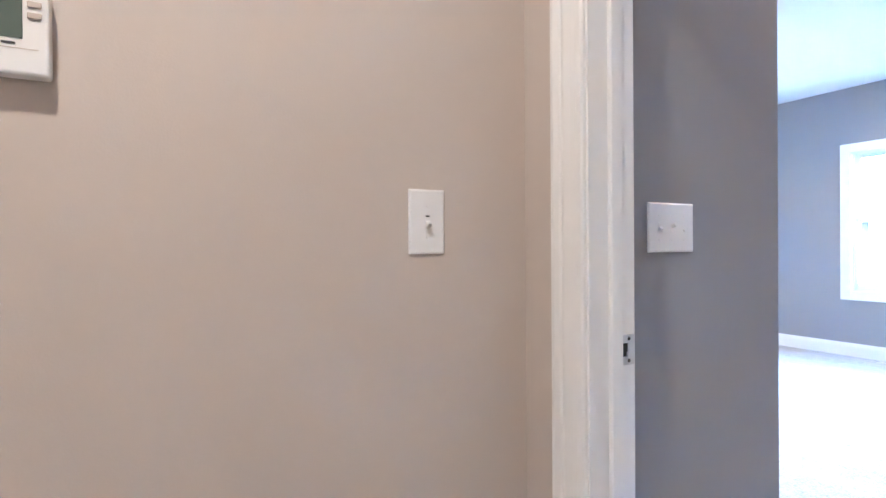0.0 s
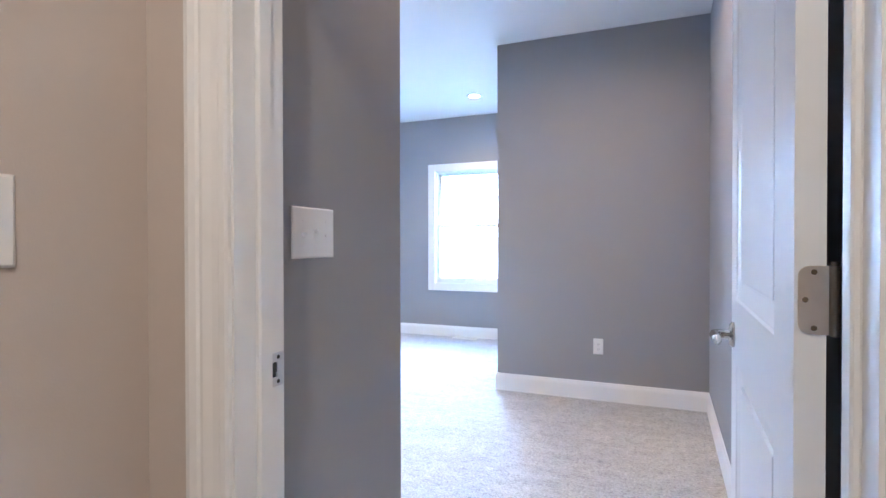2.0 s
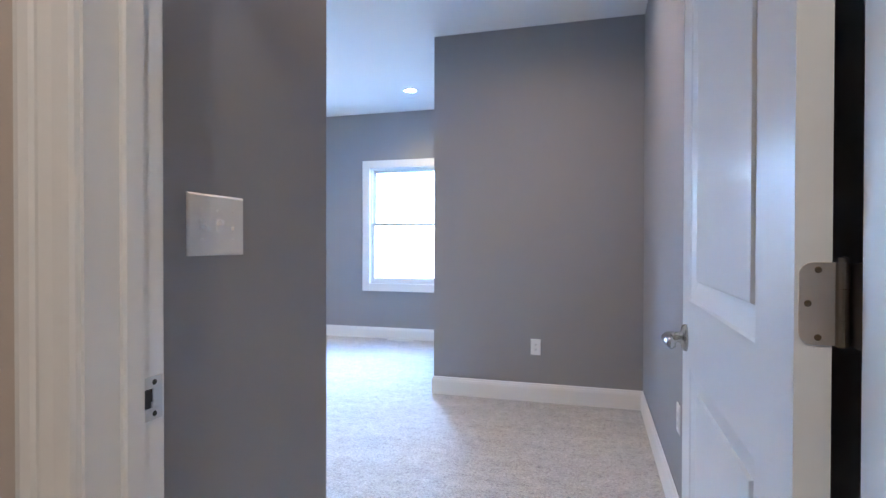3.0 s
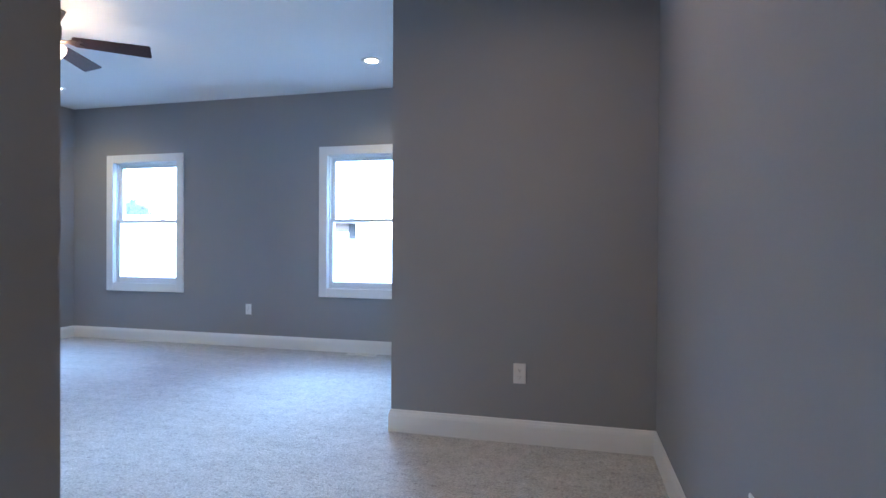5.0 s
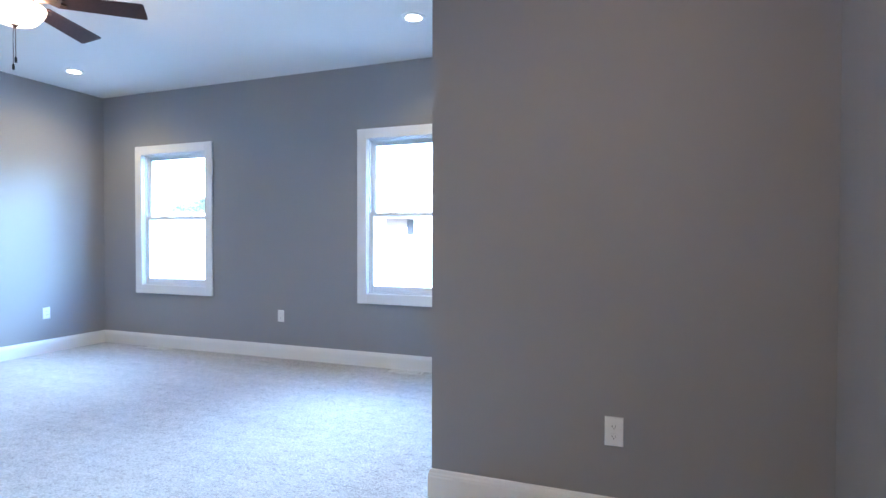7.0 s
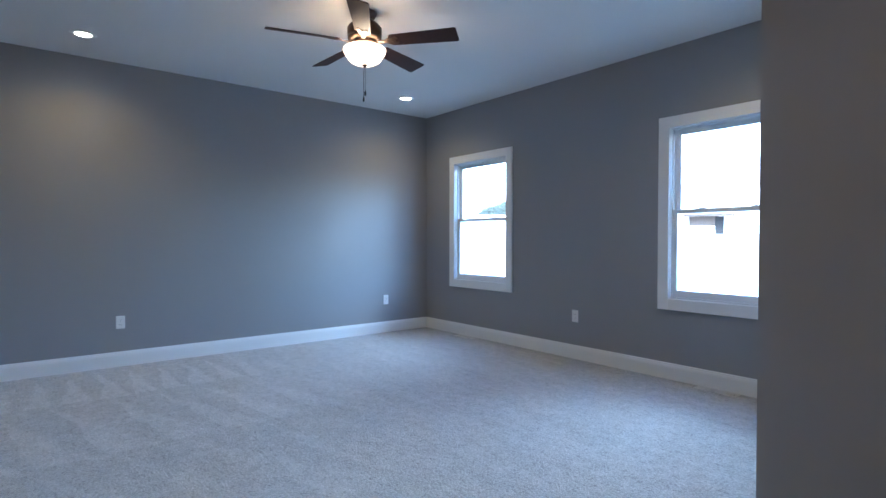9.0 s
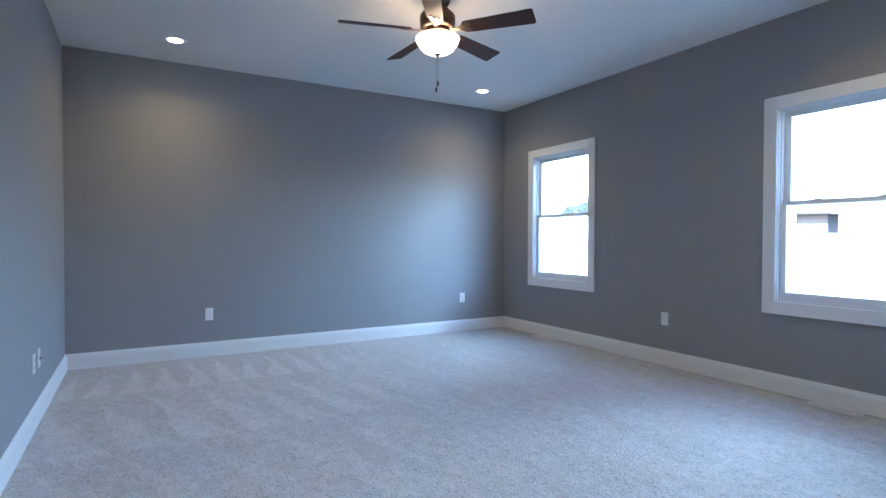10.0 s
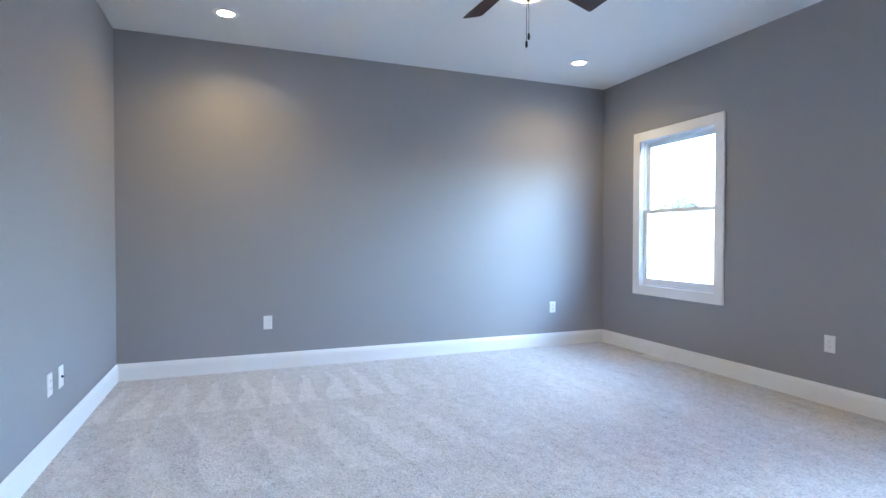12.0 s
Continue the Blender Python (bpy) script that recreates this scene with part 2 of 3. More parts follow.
def tube(path, radius, segments=10):
    """A round bar along points."""
    bm = bmesh.new()
    pts = [Vector(p) for p in path]
    rings = []
    for i, p in enumerate(pts):
        way = (pts[min(i + 1, len(pts) - 1)] - pts[max(i - 1, 0)]).normalized()
        side = way.orthogonal().normalized() if i == 0 else (side - way * side.dot(way)).normalized()
        up = way.cross(side)
        r = radius[i] if isinstance(radius, (list, tuple)) else radius
        rings.append([bm.verts.new(p + (side * math.cos(2 * math.pi * k / segments) + up * math.sin(2 * math.pi * k / segments)) * r) for k in range(segments)])
    for a, b in zip(rings, rings[1:]):
        for k in range(segments):
            j = (k + 1) % segments
            bm.faces.new((a[k], a[j], b[j], b[k]))
    bm.faces.new(rings[0])
    bm.faces.new(rings[-1])
    return bm


def sweep(points, profile, right=True):
    """A moulding along a ground polyline: profile of (out, z), out to the right of the way walked; mitred at the bends."""
    bm = bmesh.new()
    pts = [Vector(p) for p in points]
    rings = []
    for i, p in enumerate(pts):
        sides = []
        for a, b in ((i - 1, i), (i, i + 1)):
            if a >= 0 and b < len(pts):
                d = (pts[b] - pts[a]).normalized()
                sides.append(Vector((d.y, -d.x)) if right else Vector((-d.y, d.x)))
        mitre = sides[0] if len(sides) == 1 else (sides[0] + sides[1]) / (1 + sides[0].dot(sides[1]))
        rings.append([bm.verts.new((p.x + mitre.x * u, p.y + mitre.y * u, z)) for u, z in profile])
    k = len(profile)
    for a, b in zip(rings, rings[1:]):
        for i in range(k):
            j = (i + 1) % k
            bm.faces.new((a[i], a[j], b[j], b[i]))
    bm.faces.new(rings[0])
    bm.faces.new(rings[-1])
    return bm


# ---- plan ----
H = 2.745
WALL_N, WALL_W, WALL_S, WALL_E = 4.791, -5.81, 0.178, 0.505
STUB_X = -0.583
STUB, SW, NW = (STUB_X, WALL_S), (WALL_W, WALL_S), (WALL_W, WALL_N)
BUMP_X, BUMP_Y = -1.014, 2.694
BUMP_N, BUMP, NE = (BUMP_X, WALL_N), (BUMP_X, BUMP_Y), (WALL_E, BUMP_Y)
DOOR_ROOM, DOOR_HALL = -0.628, -0.743
EAST_END = (WALL_E, DOOR_ROOM)
JAMB_W, JAMB_E, HEAD = -0.397, 0.412, 2.045
HALL_W, HALL_E, HALL_S = -0.586, 1.05, -3.2
WINDOWS = (("window_1", -5.316, -4.252), ("window_2", -2.564, -1.500))
WIN_LOW, WIN_TOP, CASE = 0.576, 2.168, 0.092

# floor and ceiling
setting("floor", box((-6.2, -3.5, -0.12), (1.6, 5.0, 0.0)), CARPET, "greige cut-pile carpet with vacuum marks")
setting("ceiling", box((-6.2, -3.5, H), (1.6, 5.0, H + 0.15)), CEIL, "flat white painted ceiling")

# north wall with its two window openings
bm = bmesh.new()
cuts = [WALL_W - 0.15]
for _, a, b in WINDOWS:
    cuts += [a + CASE - 0.012, b - CASE + 0.012]
cuts.append(BUMP_N[0])
for a, b in zip(cuts[0::2], cuts[1::2]):
    add_box(bm, (a, WALL_N, 0), (b, WALL_N + 0.16, H))
for a, b in zip(cuts[1::2], cuts[2::2]):
    add_box(bm, (a, WALL_N, 0), (b, WALL_N + 0.16, WIN_LOW + CASE - 0.012))
    add_box(bm, (a, WALL_N, WIN_TOP - CASE + 0.012), (b, WALL_N + 0.16, H))
setting("wall_north", bm, GREY, "grey painted wall with two windows")

setting("wall_west", add_prism(bmesh.new(), [(WALL_W, WALL_S - 0.13), NW, (WALL_W - 0.15, WALL_N), (WALL_W - 0.15, WALL_S - 0.13)], 0, H), GREY, "long grey painted wall")
# south wall and the short return beside the door are one body with an outside corner
setting("wall_south", add_prism(bmesh.new(), [SW, STUB, (STUB_X, DOOR_ROOM), (STUB_X - 0.14, DOOR_ROOM), (STUB_X - 0.14, STUB[1] - 0.13), (SW[0], SW[1] - 0.13)], 0, H), GREY,
        "grey painted wall with an outside corner")
# the boxed-out corner
setting("wall_closet", add_prism(bmesh.new(), [BUMP_N, BUMP, NE, (WALL_E + 0.6, BUMP_Y), (WALL_E + 0.6, WALL_N + 0.16), (BUMP_X, WALL_N + 0.16)], 0, H), GREY,
        "grey painted boxed-out wall with an outside corner")
setting("wall_east", add_prism(bmesh.new(), [NE, EAST_END, (WALL_E + 0.14, DOOR_ROOM), (WALL_E + 0.14, BUMP_Y)], 0, H), GREY, "grey painted wall behind the open door")

# door wall: grey towards the room, beige towards the hall
MID = (DOOR_ROOM + DOOR_HALL) / 2
for name, y0, y1, mat, label in (("wall_door_room_side", MID, DOOR_ROOM, GREY, "grey painted side of the door wall"), ("wall_door_hall_side", DOOR_HALL, MID, BEIGE, "beige painted side of the door wall")):
    bm = bmesh.new()
    add_box(bm, (HALL_W - 0.14, y0, 0), (JAMB_W - 0.02, y1, H))
    add_box(bm, (JAMB_E + 0.02, y0, 0), (HALL_E, y1, H))
    add_box(bm, (JAMB_W - 0.02, y0, HEAD + 0.02), (JAMB_E + 0.02, y1, H))
    setting(name, bm, mat, label)
setting("wall_hall_west", box((HALL_W - 0.14, HALL_S, 0), (HALL_W, DOOR_HALL, H)), BEIGE, "beige painted hall wall")
setting("wall_hall_east", box((HALL_E, HALL_S, 0), (HALL_E + 0.14, DOOR_ROOM, H)), BEIGE, "beige painted hall wall")
setting("wall_hall_south", box((HALL_W - 0.14, HALL_S - 0.14, 0), (HALL_E + 0.14, HALL_S, H)), BEIGE, "beige painted hall wall")

# baseboards
BASE = [(0.0, 0.0), (0.0145, 0.0), (0.0145, 0.100), (0.0125, 0.108), (0.0125, 0.113), (0.009, 0.120), (0.0075, 0.130), (0.004, 0.135), (0.0, 0.135)]
setting("baseboard", sweep([(STUB_X, DOOR_ROOM + 0.02), STUB, SW, NW, BUMP_N, BUMP, NE, (WALL_E, DOOR_ROOM + 0.02)], BASE), TRIM, "white moulded baseboard")
setting("baseboard", sweep([(HALL_W, HALL_S), (HALL_W, DOOR_HALL), (JAMB_W - 0.087, DOOR_HALL)], BASE), TRIM, "white moulded baseboard in the hall")
setting("baseboard", sweep([(JAMB_E + 0.087, DOOR_HALL), (HALL_E, DOOR_HALL), (HALL_E, HALL_S), (HALL_W, HALL_S)], BASE), TRIM, "white moulded baseboard in the hall")

# ---- door frame ----
CASING = [(0.0, 0.0), (0.0, 0.007), (0.004, 0.011), (0.014, 0.012), (0.018, 0.009), (0.030, 0.010), (0.046, 0.014), (0.054, 0.012), (0.058, 0.016), (0.070, 0.019), (0.080, 0.017), (0.083, 0.012), (0.083, 0.0)]


def casing_frame(bm, x0, x1, top, y, out):
    """Moulded casing round a doorway, mitred; out: the sense of y away from the wall."""
    path = [(x0, 0.0, -1, 0), (x0, top, -1, 1), (x1, top, 1, 1), (x1, 0.0, 1, 0)]
    rings = [[bm.verts.new((x + sx * u, y + out * v, z + sz * u)) for u, v in CASING] for x, z, sx, sz in path]
    k = len(CASING)
    for a, b in zip(rings, rings[1:]):
        for i in range(k):
            j = (i + 1) % k
            bm.faces.new((a[i], a[j], b[j], b[i]))
    bm.faces.new(rings[0])
    bm.faces.new(rings[-1])
    return bm


frame_root = tagged(new("door_frame"), "white painted door frame with moulded casing", "door frame", kind="structure")
bm = bmesh.new()
add_box(bm, (JAMB_W - 0.019, DOOR_HALL, 0), (JAMB_W, DOOR_ROOM, HEAD))
part("jamb", bm, TRIM, frame_root)
part("jamb", box((JAMB_E, DOOR_HALL, 0), (JAMB_E + 0.019, DOOR_ROOM, HEAD)), TRIM, frame_root)
part("head_jamb", box((JAMB_W - 0.019, DOOR_HALL, HEAD), (JAMB_E + 0.019, DOOR_ROOM, HEAD + 0.019)), TRIM, frame_root)
STOP_Y = DOOR_ROOM - 0.038
part("door_stop", box((JAMB_W, STOP_Y - 0.032, 0), (JAMB_W + 0.011, STOP_Y, HEAD - 0.011), 0.003), TRIM, frame_root)
part("door_stop", box((JAMB_E - 0.011, STOP_Y - 0.032, 0), (JAMB_E, STOP_Y, HEAD - 0.011), 0.003), TRIM, frame_root)
part("door_stop", box((JAMB_W, STOP_Y - 0.032, HEAD - 0.011), (JAMB_E, STOP_Y, HEAD), 0.003), TRIM, frame_root)
part("casing", casing_frame(bmesh.new(), JAMB_W - 0.005, JAMB_E + 0.005, HEAD + 0.005, DOOR_HALL, -1), TRIM, frame_root, "colonial casing on the hall side")
part("casing", casing_frame(bmesh.new(), JAMB_W - 0.005, JAMB_E + 0.005, HEAD + 0.005, DOOR_ROOM, 1), TRIM, frame_root, "colonial casing on the room side")

# strike plate on the latch jamb
strike_bm = bmesh.new()
SZ, SY0, SY1 = 0.950, DOOR_ROOM - 0.033, DOOR_ROOM - 0.002
for lo, hi in (((SY0, SZ - 0.029), (SY1, SZ - 0.013)), ((SY0, SZ + 0.013), (SY1, SZ + 0.029)), ((SY0 + 0.015, SZ - 0.013), (SY1, SZ + 0.013))):
    add_box(strike_bm, (JAMB_W, lo[0], lo[1]), (JAMB_W + 0.0022, hi[0], hi[1]), 0.0004)
strike = part("strike_plate", strike_bm, STEEL, frame_root, "bright steel strike plate")
part("latch_hole", box((JAMB_W, SY0 + 0.001, SZ - 0.0128), (JAMB_W + 0.0008, SY0 + 0.0148, SZ + 0.0128)), DARK, strike)
part("lip", box((JAMB_W + 0.002, SY0 + 0.010, SZ - 0.012), (JAMB_W + 0.006, SY0 + 0.015, SZ - 0.004), 0.001), STEEL, strike)
for dz in (-0.021, 0.021):
    part("screw", moved(lathe([(0, 0.0012), (0.003, 0.001), (0.0038, 0)], 12), Matrix.Translation((JAMB_W + 0.0022, SY0 + 0.017, SZ + dz)) @ pose(0, 0, 0, 0, 90, 0)), DARK, strike)

# ---- the open door ----
DOOR_W, DOOR_T, DOOR_H = 0.816, 0.035, 2.022
door = tagged(root("door_1", pose(0.376, -0.564, 0.014, 0, 0, 89.1), "open white two-panel interior door with lever handles", "door"), kind="structure")
PANELS = ((0.205, 0.850), (1.008, 1.905))
SX0, SX1 = 0.150, DOOR_W - 0.112


def door_slab():
    bm = bmesh.new()
    add_box(bm, (0, -DOOR_T, 0), (SX0, 0, DOOR_H))
    add_box(bm, (SX1, -DOOR_T, 0), (DOOR_W, 0, DOOR_H))
    for z0, z1 in ((0, PANELS[0][0]), (PANELS[0][1], PANELS[1][0]), (PANELS[1][1], DOOR_H)):
        add_box(bm, (SX0, -DOOR_T, z0), (SX1, 0, z1))
    return bm


def door_panel(z0, z1):
    """A panel moulded on both faces: a sloped edge, a flat, and a raised field."""
    bm = bmesh.new()
    steps = [(0.0, 0.0), (0.005, 0.0030), (0.010, 0.0040), (0.041, 0.0105), (0.047, 0.0110), (0.050, 0.0055), (0.054, 0.0050)]
    for face, sense in ((0.0, -1), (-DOOR_T, 1)):
        rings = []
        for inset, depth in steps:
            y = face + sense * depth
            rings.append([bm.verts.new(c) for c in ((SX0 + inset, y, z0 + inset), (SX1 - inset, y, z0 + inset), (SX1 - inset, y, z1 - inset), (SX0 + inset, y, z1 - inset))])
        for a, b in zip(rings, rings[1:]):
            for i in range(4):
                j = (i + 1) % 4
                bm.faces.new((a[i], a[j], b[j], b[i]))
        bm.faces.new(rings[-1])
    return bm


part("slab", door_slab(), DOORP, door)
for z0, z1 in PANELS:
    part("panel", door_panel(z0, z1), DOORP, door)

for hz in (0.24, 1.079, 1.80):
    # a leaf with rounded corners let into the door's edge, the barrel, and the leaf on the jamb
    hinge = bmesh.new()
    r, h2 = 0.013, 0.0440
    outline = [(-0.0375, -h2), (-0.0375, h2)]
    outline += [(-0.004 - r + r * math.sin(a), h2 - r + r * math.cos(a)) for a in (0, 0.4, 0.8, 1.2, math.pi / 2)]
    outline += [(-0.004 - r + r * math.cos(a), -h2 + r - r * math.sin(a)) for a in (0, 0.4, 0.8, 1.2, math.pi / 2)]
    front = [hinge.verts.new((-0.0022, y, z)) for y, z in outline]
    back = [hinge.verts.new((0.0, y, z)) for y, z in outline]
    hinge.faces.new(front)
    hinge.faces.new(back)
    for i in range(len(outline)):
        j = (i + 1) % len(outline)
        hinge.faces.new((front[i], front[j], back[j], back[i]))
    leaf = part("hinge", moved(hinge, Matrix.Translation((0, 0, hz))), NICKEL, door, "satin nickel hinge with rounded leaf")
    barrel = lathe([(0, -0.046), (0.004, -0.046), (0.0065, -0.0435), (0.0065, -0.017), (0.0060, -0.0165), (0.0065, -0.016), (0.0065, 0.016), (0.0060, 0.0165), (0.0065, 0.017), (0.0065, 0.0435), (0.0045, 0.044), (0.005, 0.049), (0, 0.051)], 14)
    # barrel and jamb leaf take the nickel that has shade in its colour
    part("knuckle", moved(barrel, Matrix.Translation((-0.003, -0.0435, hz))), SHADED_NICKEL, leaf, smooth=False)
    part("jamb_leaf", box((-0.038, -0.0520, hz - h2), (-0.004, -0.0498, hz + h2), 0.0008), SHADED_NICKEL, leaf)
    for y, dz in ((-0.0215, 0.036), (-0.012, 0.0), (-0.0215, -0.036)):
        part("screw", moved(lathe([(0, 0.0004), (0.0026, 0.0008), (0.0036, 0)], 12), Matrix.Translation((-0.0022, y, hz + dz)) @ pose(0, 0, 0, 0, -90, 0)), BRASS, leaf)

for sense, face in ((1, 0.0), (-1, -DOOR_T)):
    rose = lathe([(0, 0), (0.033, 0), (0.033, 0.004), (0.029, 0.010), (0.014, 0.012), (0.012, 0.03), (0.0, 0.03)], 28)
    turn = Matrix.Translation((DOOR_W - 0.060, face, 0.913)) @ pose(0, 0, 0, -90 * sense, 0, 0)
    handle = part("door_handle", moved(rose, turn), CHROME, door, "satin nickel lever handle", smooth=True)
    bar = tube([(0, sense * 0.020, 0), (0, sense * 0.034, 0), (-0.006, sense * 0.043, 0), (-0.018, sense * 0.047, 0), (-0.055, sense * 0.047, 0.001), (-0.092, sense * 0.046, 0.0), (-0.100, sense * 0.044, -0.002)],
               [0.0115, 0.0115, 0.0120, 0.0118, 0.0112, 0.0108, 0.0090], 14)
    for v in bar.verts:
        v.co.z *= 1.15
    part("lever", moved(bar, Matrix.Translation((DOOR_W - 0.060, face, 0.913))), CHROME, handle, smooth=True)
part("latch_plate", box((DOOR_W, -0.030, 0.892), (DOOR_W + 0.0012, -0.005, 0.949), 0.0004), STEEL, door)


# ---- windows ----
def window(name, x0, x1):
    """A white double-hung window with flat picture-frame casing."""
    w = tagged(new(name), "white double-hung window with flat white casing", "window", kind="structure")
    y = WALL_N
    zi0, zi1 = WIN_LOW + CASE, WIN_TOP - CASE
    xi0, xi1 = x0 + CASE, x1 - CASE
    t = 0.018
    part("casing", box((x0, y - t, WIN_LOW), (xi0, y, WIN_TOP), 0.002), TRIM, w)
    part("casing", box((xi1, y - t, WIN_LOW), (x1, y, WIN_TOP), 0.002), TRIM, w)
    part("casing", box((xi0, y - t, zi1), (xi1, y, WIN_TOP), 0.002), TRIM, w)
    part("casing", box((xi0, y - t, WIN_LOW), (xi1, y, zi0), 0.002), TRIM, w)
    # lining of the opening, with small steps like a vinyl track
    bm = bmesh.new()
    e = 0.012
    for (a, b, d0, d1) in ((e, 0.0, -0.012, 0.035), (e, 0.005, 0.008, 0.016), (e, 0.012, 0.035, 0.062), (e, 0.020, 0.062, 0.150)):
        add_box(bm, (xi0 - a, y + d0, zi0 - a), (xi0 + b, y + d1, zi1 + a))
        add_box(bm, (xi1 - b, y + d0, zi0 - a), (xi1 + a, y + d1, zi1 + a))
        add_box(bm, (xi0 + b, y + d0, zi1 - b), (xi1 - b, y + d1, zi1 + a))
        add_box(bm, (xi0 + b, y + d0, zi0 - a), (xi1 - b, y + d1, zi0 + b))
    part("window_frame", bm, VINYL, w)
    mid = 1.388
    for kind, z0, z1, ya, low, high in (("lower_sash", zi0 + 0.013, mid + 0.018, 0.038, 0.056, 0.030), ("upper_sash", mid - 0.018, zi1 - 0.021, 0.066, 0.030, 0.036)):
        a, b = xi0 + 0.013 + (0.008 if kind == "upper_sash" else 0), xi1 - 0.013 - (0.008 if kind == "upper_sash" else 0)
        s, d = (0.040 if kind == "upper_sash" else 0.034), 0.026
        bm = bmesh.new()
        add_box(bm, (a, y + ya, z0), (a + s, y + ya + d, z1), 0.002)
        add_box(bm, (b - s, y + ya, z0), (b, y + ya + d, z1), 0.002)
        add_box(bm, (a + s, y + ya, z0), (b - s, y + ya + d, z0 + low), 0.002)
        add_box(bm, (a + s, y + ya, z1 - high), (b - s, y + ya + d, z1), 0.002)
        sash = part(kind, bm, VINYL, w)
        pane = part("pane", box((a + s - 0.004, y + ya + 0.011, z0 + low - 0.004), (b - s + 0.004, y + ya + 0.014, z1 - high + 0.004)), GLASS, sash)
        pane.visible_shadow = False
        if kind == "lower_sash":
            for fx in (0.27, 0.73):
                lx = a + (b - a) * fx
                lock = bmesh.new()
                add_box(lock, (lx - 0.030, y + ya + 0.002, z1), (lx + 0.030, y + ya + 0.022, z1 + 0.006), 0.002)
                add_box(lock, (lx - 0.010, y + ya - 0.002, z1 + 0.006), (lx + 0.022, y + ya + 0.014, z1 + 0.014), 0.003)
                part("sash_lock", lock, VINYL, sash)
    return w


for wname, a, b in WINDOWS:
    window(wname, a, b)
# two added lamps outside top up the sky's light, at different strengths
sky_lamp(-5.4, SKY_LAMP_WATTS * 0.85)
sky_lamp(-2.3, SKY_LAMP_WATTS * 1.38)


# ---- plates on the walls; built facing -y with the wall at y = 0 ----
def plate_bm(w, h):
    bm = bmesh.new()
    lo, hi = [], []
    for y, k in ((0.0, 0.0), (-0.003, 0.0), (-0.0055, 0.004)):
        lo.append([bm.verts.new(c) for c in ((-w / 2 + k, y, -h / 2 + k), (w / 2 - k, y, -h / 2 + k), (w / 2 - k, y, h / 2 - k), (-w / 2 + k, y, h / 2 - k))])
    for a, b in zip(lo, lo[1:]):
        for i in range(4):
            j = (i + 1) % 4
            bm.faces.new((a[i], a[j], b[j], b[i]))
    bm.faces.new(lo[-1])
    bm.faces.new(lo[0])
    return bm


def screw_bm(x, z, y=-0.0055):
    return moved(lathe([(0, 0.0010), (0.0024, 0.0008), (0.0032, 0)], 10), Matrix.Translation((x, y, z)) @ pose(0, 0, 0, 90, 0, 0))


def toggle(parent, x, up):
    """A toggle lever in its slot."""
    collar = part("toggle_slot", box((x - 0.0055, -0.0068, -0.0125), (x + 0.0055, -0.0052, 0.0125), 0.0008), PLASTIC, parent)
    lever = box((-0.0042, -0.0125, -0.0045), (0.0042, 0.0, 0.0045), 0.0012)
    part("toggle", moved(lever, Matrix.Translation((x, -0.006, 0.002 if up else -0.002)) @ pose(0, 0, 0, -28 if up else 28, 0, 0)), PLASTIC, collar)


def outlet(m, label):
    o = root("power_outlet", m, label, "outlet", "wall outlets")
    part("cover_plate", plate_bm(0.071, 0.116), PLASTIC, o)
    for dz in (-0.0195, 0.0195):
        face = bmesh.new()
        pts = [(0.0165 * math.cos(a), max(-0.0135, min(0.0135, 0.0165 * math.sin(a)))) for a in (2 * math.pi * i / 24 for i in range(24))]
        f0 = [face.verts.new((px, -0.0052, pz + dz)) for px, pz in pts]
        f1 = [face.verts.new((px, -0.0074, pz + dz)) for px, pz in pts]
        face.faces.new(f1)
        for i in range(24):
            j = (i + 1) % 24
            face.faces.new((f0[i], f0[j], f1[j], f1[i]))
        rec = part("receptacle", face, PLASTIC, o)
        for sx in (-0.0062, 0.0062):
            part("slot", box((sx - 0.0010, -0.0078, dz - 0.001), (sx + 0.0010, -0.0072, dz + 0.006)), DARK, rec)
        part("ground_hole", moved(lathe([(0, 0.0006), (0.0022, 0.0006), (0.0022, 0)], 8), Matrix.Translation((0, -0.0073, dz - 0.007)) @ pose(0, 0, 0, 90, 0, 0)), DARK, rec)
    part("screw", screw_bm(0, 0), PLASTIC, o)
    return o


first = outlet(pose(-3.416, WALL_N, 0.415, 0, 0, 0), "white duplex outlet low on the window wall")
for m, label in ((pose(-0.235, BUMP_Y, 0.400, 0, 0, 0), "white duplex outlet low on the boxed-out wall"),
                 (pose(WALL_W, 1.306, 0.401, 0, 0, 90), "white duplex outlet low on the long grey wall"),
                 (pose(WALL_W, 4.155, 0.406, 0, 0, 90), "white duplex outlet near the room corner"),
                 (pose(-4.242, WALL_S, 0.378, 0, 0, 180), "white duplex outlet beside a cable plate"),
                 (pose(WALL_E, 1.10, 0.450, 0, 0, -90), "white duplex outlet on the wall behind the door")):
    tagged(copy_thing(first, m), label)

cable = root("cable_plate", pose(-4.425, WALL_S, 0.376, 0, 0, 180), "white wall plate with a dark coax jack", "wall plate")
part("cover_plate", plate_bm(0.071, 0.116), PLASTIC, cable)
part("coax_jack", moved(lathe([(0, 0.010), (0.0045, 0.010), (0.0048, 0.003), (0.008, 0.003), (0.008, 0)], 12), Matrix.Translation((0, -0.0055, 0)) @ pose(0, 0, 0, 90, 0, 0)), DARK, cable)
for z in (-0.042, 0.042):
    part("screw", screw_bm(0, z), PLASTIC, cable)

switch = root("light_switch", pose(HALL_W, -0.980, 1.197, 0, 0, 90), "white single toggle switch on the beige wall", "light switch")
part("cover_plate", plate_bm(0.075, 0.124), PLASTIC, switch)
toggle(switch, 0, False)
for z in (-0.030, 0.030):
    part("screw", screw_bm(0, z), PLASTIC, switch)
